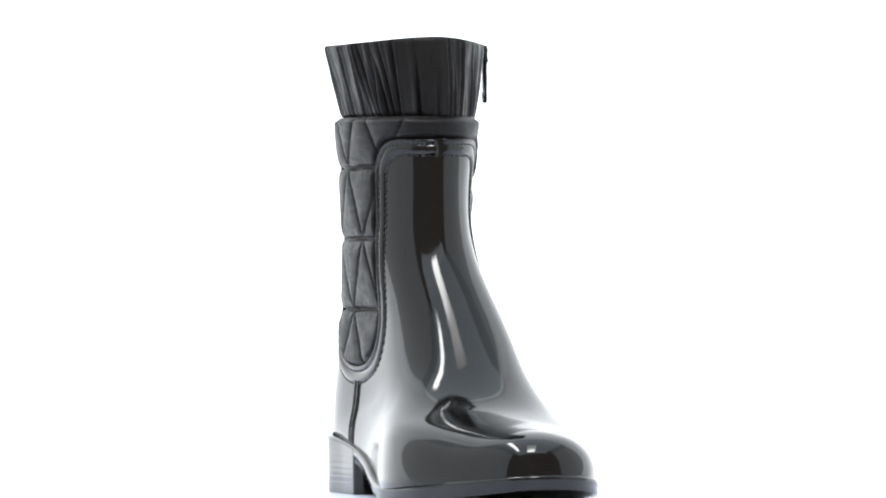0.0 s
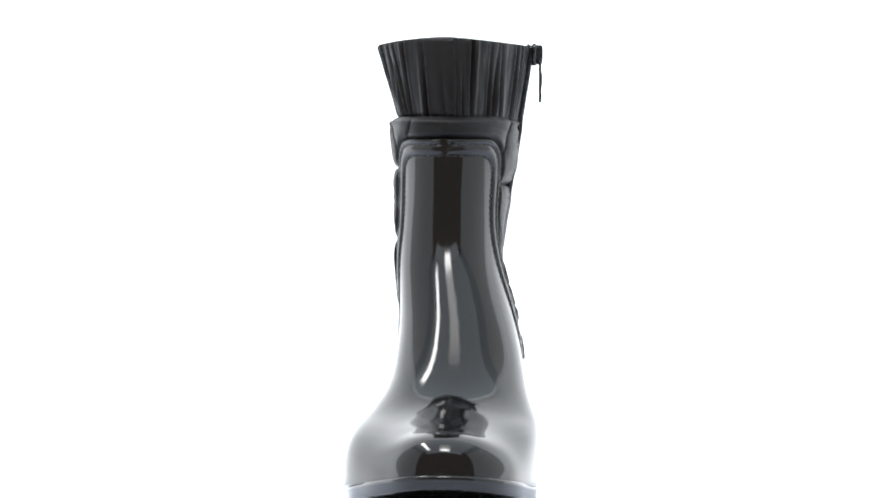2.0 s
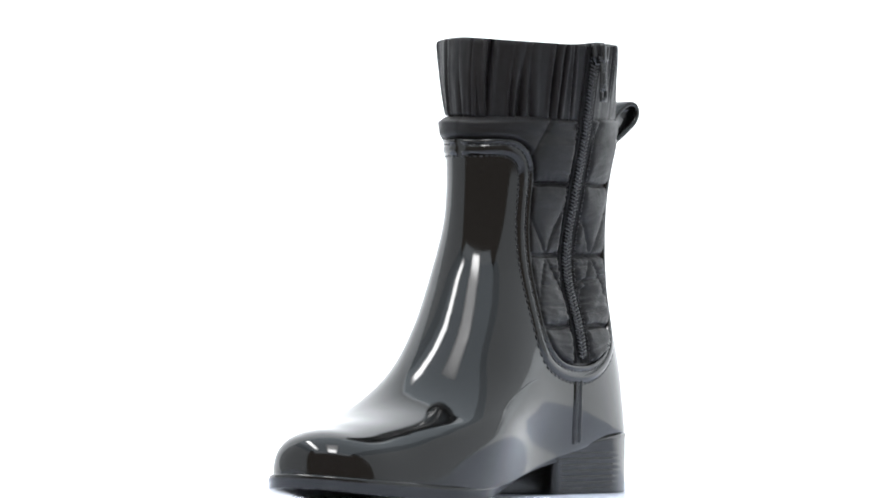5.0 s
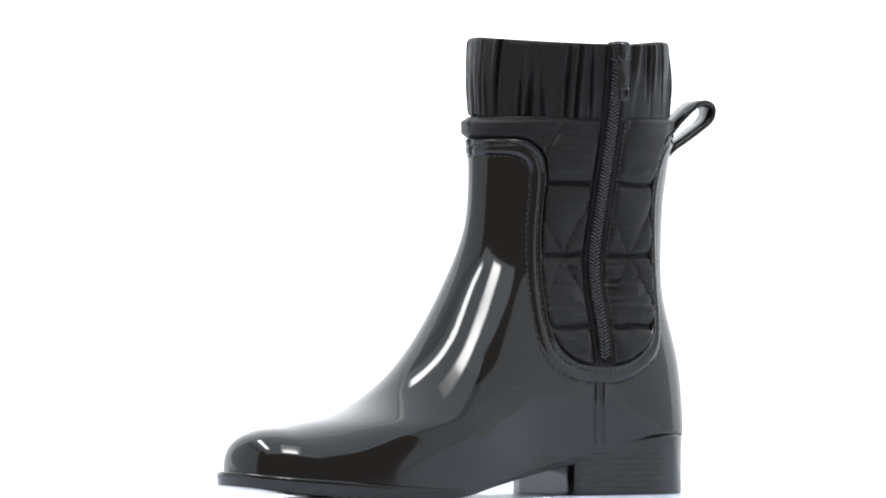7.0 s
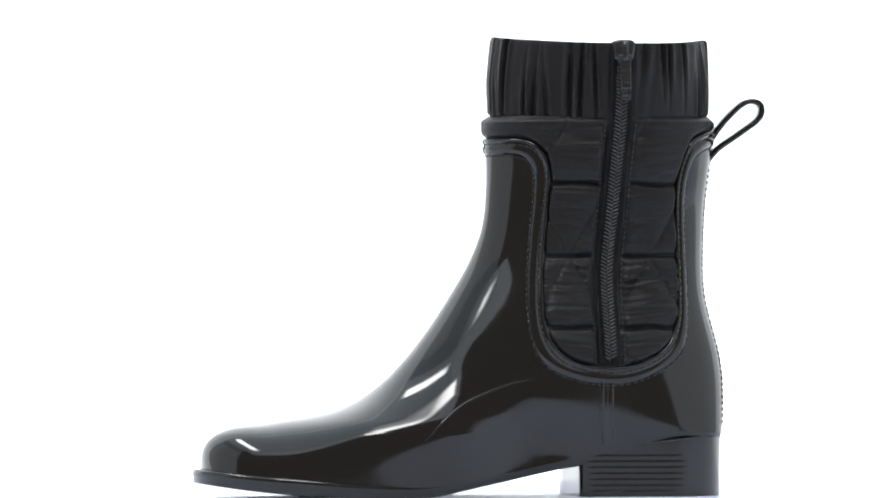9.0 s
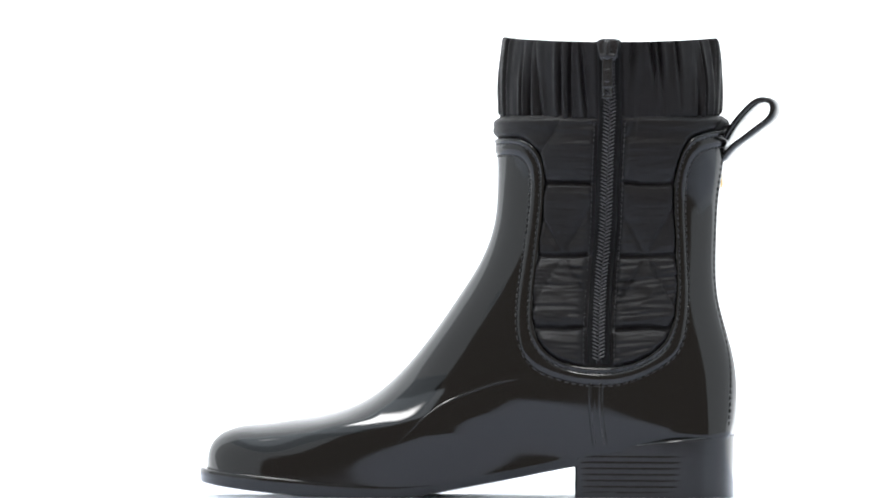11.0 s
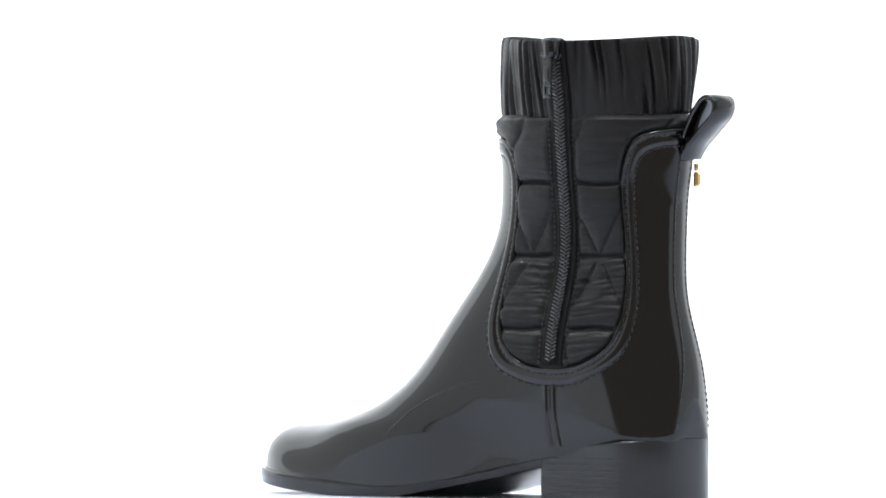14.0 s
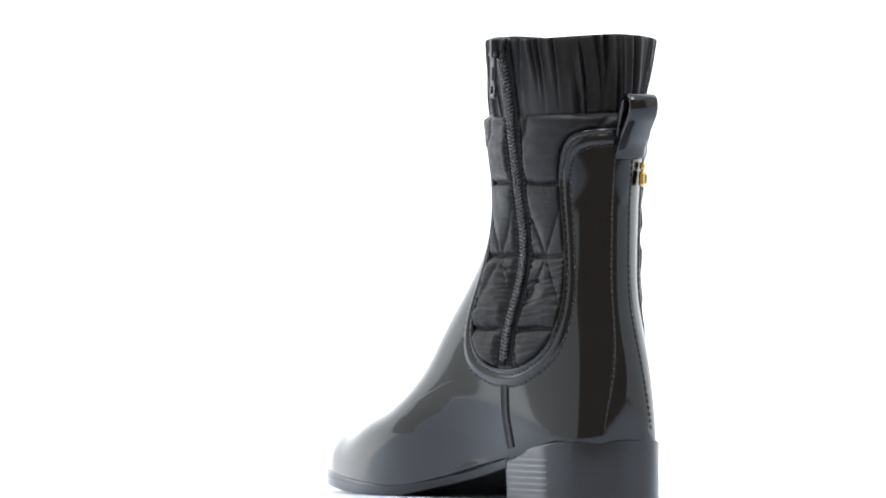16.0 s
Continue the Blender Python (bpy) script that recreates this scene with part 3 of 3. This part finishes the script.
def cuff(boot):
    bm = bmesh.new()
    n = 720
    ts = [0.0, 0.01, 0.03, 0.06, *np.linspace(0.1, 0.94, 26), 0.97, 0.99, 1.0]
    rows = []
    for i, t in enumerate(ts):
        row = []
        for j in range(n):
            a = -math.pi + 2 * math.pi * j / n
            p = cuff_shape(a, t)
            q = cuff_shape(a + 0.01, t)
            out = Vector((q.y - p.y, p.x - q.x, 0)).normalized()
            zx = abs(p.x - 7.38) if p.y < 0.5 else 9.0
            calm = smoothstep(0.7, 1.5, zx)
            front = 0.35 + 0.65 * smoothstep(0.18, 0.45, abs(abs(a) - math.pi))
            h = fold_depth(a, t) * calm * front * 1.15
            h += 0.03 * noise.noise(Vector((a * 9, t * 3, 0)))
            edge = smoothstep(0.0, 0.07, t)
            h = h * (0.35 + 0.65 * edge) - 0.22 * (1 - edge) - 0.06 * smoothstep(0.96, 1.0, t)
            h += 0.05 * math.exp(-((zx - 0.75) / 0.12) ** 2)
            p = p + out * h
            p.z += 0.06 * noise.noise(Vector((a * 14, 5, 0))) * t
            row.append(bm.verts.new(p * CM))
        rows.append(row)
    # over the top and down inside
    for k, (inward, down) in enumerate(((0.10, -0.02), (0.22, 0.02), (0.30, 0.15), (0.36, 0.6), (0.42, 1.5), (0.55, 4.2))):
        row = []
        for j in range(n):
            a = -math.pi + 2 * math.pi * j / n
            t = 1.0 - max(down, 0.0) / 4.1
            p = cuff_shape(a, t)
            q = cuff_shape(a + 0.01, t)
            out = Vector((q.y - p.y, p.x - q.x, 0)).normalized()
            wave = fold_depth(a, 1.0) * 0.5
            p = p + out * (wave * 0.7 - inward)
            p.z -= min(down, 0.0)
            row.append(bm.verts.new(p * CM))
        rows.append(row)
    grid_faces(bm, rows)
    part("gathered_cuff", bm, CUFF, boot, "elastic black nylon cuff in upright gathers")
    # the dark insole far down inside
    bm = bmesh.new()
    ring = [bm.verts.new(Vector((6.6 + 5.2 * math.cos(a), 1.75 + 2.2 * math.sin(a), 8.0)) * CM) for a in np.linspace(0, 2 * math.pi, 32, endpoint=False)]
    bm.faces.new(ring)
    part("insole", bm, LINING, boot)


# ---- zip fastener ----
def zip_place(z):
    """Middle of the zip at height z: place, outward normal."""
    x = zip_x(z)
    if z > 19.6:
        t = (z - 19.5) / 4.1
        best = min((cuff_shape(a, min(max(t, 0), 1)) for a in np.linspace(-2.2, -0.9, 120)), key=lambda p: abs(p.x - x))
        return Vector((x, best.y - 0.07, z)), Vector((0.02, -1, 0.0)).normalized()
    place, normal = from_side(x, z, -1)
    k = smoothstep(18.9, 19.7, z)
    t = cuff_shape(-1.45, 0.02).y - 0.07
    place = Vector((x, (place.y - 0.06 + hollow(x, z)) * (1 - k) + t * k, z))
    return place, normal


def zip_fastener(boot):
    zs = np.linspace(23.6, 6.95, 180)
    places = [zip_place(z) for z in zs]
    P = np.array([list(p[0]) for p in places])
    for _ in range(6):
        P[1:-1] = 0.25 * P[:-2] + 0.5 * P[1:-1] + 0.25 * P[2:]
    fast = tagged(new("zip_fastener"), "black coil zip")
    fast.parent = boot
    for name, lo, hi in (("zip_tape", -0.62, -0.05), ("zip_tape", 0.05, 0.62)):
        bm = bmesh.new()
        rows = []
        for i in range(len(zs)):
            n = places[i][1]
            n = Vector((n.x, n.y, 0)).normalized()
            s = Vector((-n.y, n.x, 0))
            row = []
            for t, h in ((0, -0.05), (0.02, 0.03), (0.3, 0.05), (0.62, 0.045), (0.75, 0.10), (0.9, 0.09), (0.97, 0.03), (1.0, -0.06)):
                off = lo + (hi - lo) * (t if lo > 0 else 1 - t)
                row.append(bm.verts.new((Vector(P[i]) + s * off + n * h) * CM))
            rows.append(row)
        grid_faces(bm, rows, False)
        part(name, bm, TAPE, fast)
    # stitched lines on the flaps
    for side in (-1, 1):
        bm = bmesh.new()
        for i in range(44, len(zs) - 3, 3):
            ends = []
            for k in (i, i + 2):
                n = Vector((places[k][1].x, places[k][1].y, 0)).normalized()
                ends.append((Vector(P[k]) + Vector((-n.y, n.x, 0)) * (side * 0.80) + n * 0.10, n))
            stitch(bm, ends[0], ends[1], 0.035, 0.0)
        bmesh.ops.scale(bm, vec=(CM,) * 3, verts=bm.verts)
        part("flap_stitching", bm, THREAD, fast)
    # coil teeth in two slanting rows
    bm = bmesh.new()
    v = np.concatenate([[0], np.cumsum(np.linalg.norm(np.diff(P, axis=0), axis=1))])
    at = np.arange(0.55, v[-1] - 0.05, 0.19)
    for d in at:
        c = Vector([float(np.interp(d, v, P[:, i])) for i in range(3)])
        i = int(np.searchsorted(v, d))
        n = places[min(i, len(places) - 1)][1]
        n = Vector((n.x, n.y, 0)).normalized()
        s = Vector((-n.y, n.x, 0))
        up = Vector((0, 0, 1))
        for sgn, shift in ((-1, 0.0), (1, 0.095)):
            o = c + up * shift + n * 0.16
            axis = (s * sgn * 0.33 + up * 0.16)
            rows = []
            for t, k in ((0.0, 0.8), (0.15, 1.0), (0.8, 1.0), (1.0, 0.6)):
                q = o + axis * t
                rows.append([bm.verts.new(q + up * (0.048 * k * y) + n * (0.085 * k * x)) for x, y in ((1, 0.4), (0.4, 1), (-1, 0.8), (-1, -0.8), (0.4, -1), (1, -0.4))])
            grid_faces(bm, rows)
            bm.faces.new(rows[0])
            bm.faces.new(rows[-1])
    bmesh.ops.scale(bm, vec=(CM,) * 3, verts=bm.verts)
    part("zip_teeth", bm, TEETH, fast, "interlocked black coil teeth")
    # slider and its hanging tab
    x, y = zip_x(23.2), zip_place(23.0)[0].y
    bm = bmesh.new()
    rounded_plate(bm, (x, y - 0.32, 23.25), 1.25, 1.2, 0.22, 0.34, taper=0.66)
    rounded_plate(bm, (x, y - 0.02, 23.3), 1.4, 1.05, 0.16, 0.3, taper=0.68)
    rounded_plate(bm, (x, y - 0.2, 23.45), 0.5, 0.6, 0.5, 0.15)
    rounded_plate(bm, (x, y - 0.55, 23.25), 0.32, 1.05, 0.42, 0.14)
    rounded_plate(bm, (x, y - 0.62, 22.95), 0.80, 0.24, 0.2, 0.1)
    bmesh.ops.scale(bm, vec=(CM,) * 3, verts=bm.verts)
    part("slider", bm, BLACK_METAL, fast, "black metal slider")
    bm = bmesh.new()
    tab(bm, x + 0.02, y - 0.62, 22.95, 20.70, 0.27)
    bmesh.ops.scale(bm, vec=(CM,) * 3, verts=bm.verts)
    part("pull_tab", bm, BLACK_METAL, fast, "long black metal pull tab")


def rounded_plate(bm, mid, w, h, thick, r, taper=1.0, n=6):
    """An upright plate in the xz plane with round corners and soft edges; taper: its lower width."""
    x0, y0, z0 = mid
    r = min(r, w / 2, h / 2)
    out = []
    for cx, cz, a0 in ((1, 1, 0), (-1, 1, 90), (-1, -1, 180), (1, -1, 270)):
        for k in range(n + 1):
            a = radians(a0 + 90 * k / n)
            px, pz = cx * (w / 2 - r) + r * math.cos(a), cz * (h / 2 - r) + r * math.sin(a)
            px *= taper + (1 - taper) * (pz / h + 0.5)
            out.append((px, pz))
    rows = []
    for dy, k in ((thick / 2, 0.9), (thick / 2 * 0.7, 1.0), (-thick / 2 * 0.6, 1.0), (-thick / 2, 0.86)):
        rows.append([bm.verts.new((x0 + px * k, y0 + dy, z0 + pz * k)) for px, pz in out])
    grid_faces(bm, rows)
    bm.faces.new(rows[0])
    bm.faces.new(rows[-1][::-1])


def tab(bm, x, y, top, low, half):
    """A hanging tab with a small eye near its foot."""
    rounded_plate(bm, (x, y, (top + low + 0.55) / 2), half * 2, top - low - 0.55, 0.14, 0.09)
    for k in (-1, 1):
        rounded_plate(bm, (x + k * half * 0.72, y, low + 0.38), half * 0.56, 0.42, 0.14, 0.03)
    rounded_plate(bm, (x, y, low + 0.12), half * 2, 0.24, 0.14, 0.09)
    rounded_plate(bm, (x, y - 0.09, (top + low) / 2 + 0.1), half * 0.9, 0.7, 0.06, 0.05)


# ---- sole and heel ----
# x; y on the zip side and on the outer side of the welt
PLAN = ((-14.9, 0.55, 1.15), (-14.8, -0.05, 1.7), (-14.5, -0.95, 2.2), (-14.0, -1.65, 2.8), (-13.0, -2.4, 3.45), (-11.8, -2.9, 4.2), (-10.5, -3.2, 4.8),
        (-8.0, -3.45, 5.75), (-5.7, -3.65, 6.25), (-3.5, -3.45, 6.35), (-1.5, -2.75, 6.1), (0.5, -1.9, 5.75), (2.5, -1.3, 5.35), (5.0, -1.1, 5.05),
        (8.0, -1.28, 4.95), (10.5, -1.4, 5.0), (12.0, -0.94, 4.50), (12.8, -0.24, 3.82), (13.2, 0.54, 3.05), (13.32, 1.3, 2.2))
SOLE_LOW = ((-14.9, 0.78), (-13.1, 0.52), (-10.05, 0.2), (-7.15, 0.02), (-4.7, 0.0), (-2.9, 0.05), (-1.1, 0.36), (1.9, 0.95), (4.9, 1.55), (7.95, 1.9), (13.3, 2.4))


def plan_at(x):
    P = np.array(PLAN)
    return float(np.interp(x, P[:, 0], P[:, 1])), float(np.interp(x, P[:, 0], P[:, 2]))


def plan_loop(count=260, inset=0.0):
    """Outline of the welt from above, evenly spaced and smooth."""
    P = [(x, a) for x, a, b in PLAN] + [(x, b) for x, a, b in PLAN[::-1]]
    P = np.array(P + [P[0]])
    u = np.concatenate([[0], np.cumsum(np.linalg.norm(np.diff(P, axis=0), axis=1))])
    at = np.linspace(0, u[-1], count, endpoint=False)
    Q = np.array([np.interp(at, u, P[:, i]) for i in range(2)]).T
    for _ in range(14):
        Q = 0.25 * np.roll(Q, 1, 0) + 0.5 * Q + 0.25 * np.roll(Q, -1, 0)
    d = np.roll(Q, -1, 0) - np.roll(Q, 1, 0)
    n = np.array([d[:, 1], -d[:, 0]]).T
    n /= np.linalg.norm(n, axis=1)[:, None]
    return Q - n * inset


def sole(boot):
    wt = curve_through(WELT_TOP, 120)
    sl = curve_through(SOLE_LOW, 120)
    outer = plan_loop()
    flip = 1.0 if ((outer[0] - outer.mean(0)) @ (outer[0] - plan_loop(inset=0.2)[0])) > 0 else -1.0
    bm = bmesh.new()
    rows = []
    for inset, t in ((1.4, 0.86), (0.34, 0.96), (0.24, 1.03), (0.12, 1.03), (0.04, 0.97), (0.0, 0.86), (0.0, 0.58), (0.04, 0.52), (0.03, 0.12), (0.10, 0.02), (0.25, 0.0), (1.4, 0.0)):
        Q = plan_loop(inset=inset * flip)
        row = []
        for (x, y), (ox, oy) in zip(Q, outer):
            top, low = float(np.interp(ox, wt[:, 0], wt[:, 1])), float(np.interp(ox, sl[:, 0], sl[:, 1]))
            row.append(bm.verts.new((x * CM, y * CM, (low + (top - low) * t) * CM)))
        rows.append(row)
    grid_faces(bm, rows)
    for row in (rows[0], rows[-1]):
        n = len(row)
        for k in range(1, n // 2):
            quad = (row[k], row[k - 1], row[n - k], row[n - k - 1])
            if len(set(quad)) == 4:
                bm.faces.new(quad)
    part("welt_sole", bm, SOLE_RUBBER, boot, "black rubber sole with welt edge")
    # stacked heel with shallow grooves
    bm = bmesh.new()
    rows = []
    Q = plan_loop(420)
    outline = [tuple(p) for p in Q if p[0] > 5.45]
    start = max(range(len(outline)), key=lambda i: math.dist(outline[i], outline[i - 1]))
    outline = outline[start:] + outline[:start]
    y0, y1 = outline[0][1], outline[-1][1]
    outline += [(5.40, y1 + (y0 - y1) * t) for t in np.linspace(0.02, 0.98, 9)]
    for z in np.linspace(0, 1, 61):
        row = []
        for x, y in outline:
            top = float(np.interp(x, wt[:, 0], wt[:, 1])) - 0.10
            zz = z * top
            d = Vector((x - 9.0, y - 1.82))
            g = 0.0
            if 0.35 < zz < 2.25 and x > 5.6:
                f = (zz - 0.35) / 1.9 * 6
                g = -(0.016 if y < 1.8 else 0.006) * max(0.0, math.cos((f - round(f)) * 2 * math.pi)) ** 3 * smoothstep(5.6, 6.3, x) * (1 - smoothstep(9.9, 11.3, x))
            k = 1.0 + (g + 0.012 - 0.06 * (1 - z) - (0.08 if z == 0 else 0)) / max(d.length, 0.5)
            if x < 5.5:
                k = 1.0
            row.append(bm.verts.new(((9.0 + d.x * k) * CM, (1.82 + d.y * k) * CM, zz * CM)))
        rows.append(row)
    grid_faces(bm, rows)
    bm.faces.new(rows[0])
    part("heel", bm, SOLE_RUBBER, boot, "grooved black block heel")


# ---- pull loop and badge at the back ----
def pull_loop(boot):
    path = curve_through([(12.55, 2.25, 17.9), (12.85, 2.2, 18.55), (13.35, 2.05, 19.35), (14.2, 1.8, 20.3), (14.95, 1.65, 20.72), (15.45, 1.6, 20.55), (15.5, 1.6, 20.05),
                          (14.9, 1.7, 19.4), (14.0, 1.9, 18.75), (13.2, 2.1, 18.15), (12.75, 2.2, 17.6)], 70)
    bm = bmesh.new()
    rows = []
    for i, p in enumerate(path):
        d = Vector(path[min(i + 1, 69)] - path[max(i - 1, 0)]).normalized()
        s = Vector((0.06, 1, 0))
        s = (s - d * s.dot(d)).normalized()
        n = d.cross(s)
        rows.append([bm.verts.new((Vector(p) + s * y + n * h) * CM) for y, h in ((0.78, 0.08), (0.72, 0.14), (-0.72, 0.14), (-0.78, 0.08), (-0.78, -0.08), (-0.72, -0.14), (0.72, -0.14), (0.78, -0.08))])
    grid_faces(bm, rows)
    bm.faces.new(rows[0])
    bm.faces.new(rows[-1])
    part("pull_loop", bm, SOLE_RUBBER, boot, "folded black strap loop")


def badge(boot):
    place, normal = on_body((12.15, 3.2, 16.75))
    n = Vector((normal.x, normal.y, 0)).normalized()
    s = Vector((-n.y, n.x, 0))
    bm = bmesh.new()
    for dz, w, h, thick in ((-0.22, 0.62, 0.80, 0.28), (0.42, 0.42, 0.40, 0.24)):
        rounded_plate(bm, (0, 0, dz), w, h, thick, 0.12)
    rounded_plate(bm, (0, -0.16, -0.22), 0.16, 0.55, 0.14, 0.05)
    for v in bm.verts:
        p = v.co.copy()
        v.co = (place + n * (0.26 - p.y) + s * p.x + Vector((0, 0, p.z))) * CM
    part("badge", bm, GOLD, boot, "small polished gold metal badge")


def make_boot():
    boot = tagged(new("ankle_boot"), "glossy black rubber rain boot with quilted nylon sides and gathered cuff", "boot")
    upper(boot)
    band(boot)
    seams(boot)
    quilted_side(boot)
    cuff(boot)
    zip_fastener(boot)
    sole(boot)
    pull_loop(boot)
    badge(boot)
    return boot


studio()
softboxes()
boot = make_boot()

# seconds and degrees of the boot's turn about the upright axis
TURN = ((0.0, 107.4), (0.5, 101.7), (1.0, 96.2), (1.5, 90.7), (2.0, 85.2), (2.5, 79.7), (3.0, 74.1), (3.5, 68.5),
        (4.0, 63.1), (6.5, 37.3), (7.0, 32.0), (7.5, 26.7), (8.0, 21.3), (8.5, 15.9), (9.0, 10.5), (11.5, -15.3),
        (12.0, -20.5), (12.5, -25.8), (13.0, -31.0), (13.5, -36.4), (14.0, -41.7), (14.5, -47.1), (15.0, -52.4),
        (15.5, -57.8), (16.0, -62.9))


def motions():
    walk(boot, [(t, pose(0, 0, 0, 0, 0, a)) for t, a in TURN])


motions()
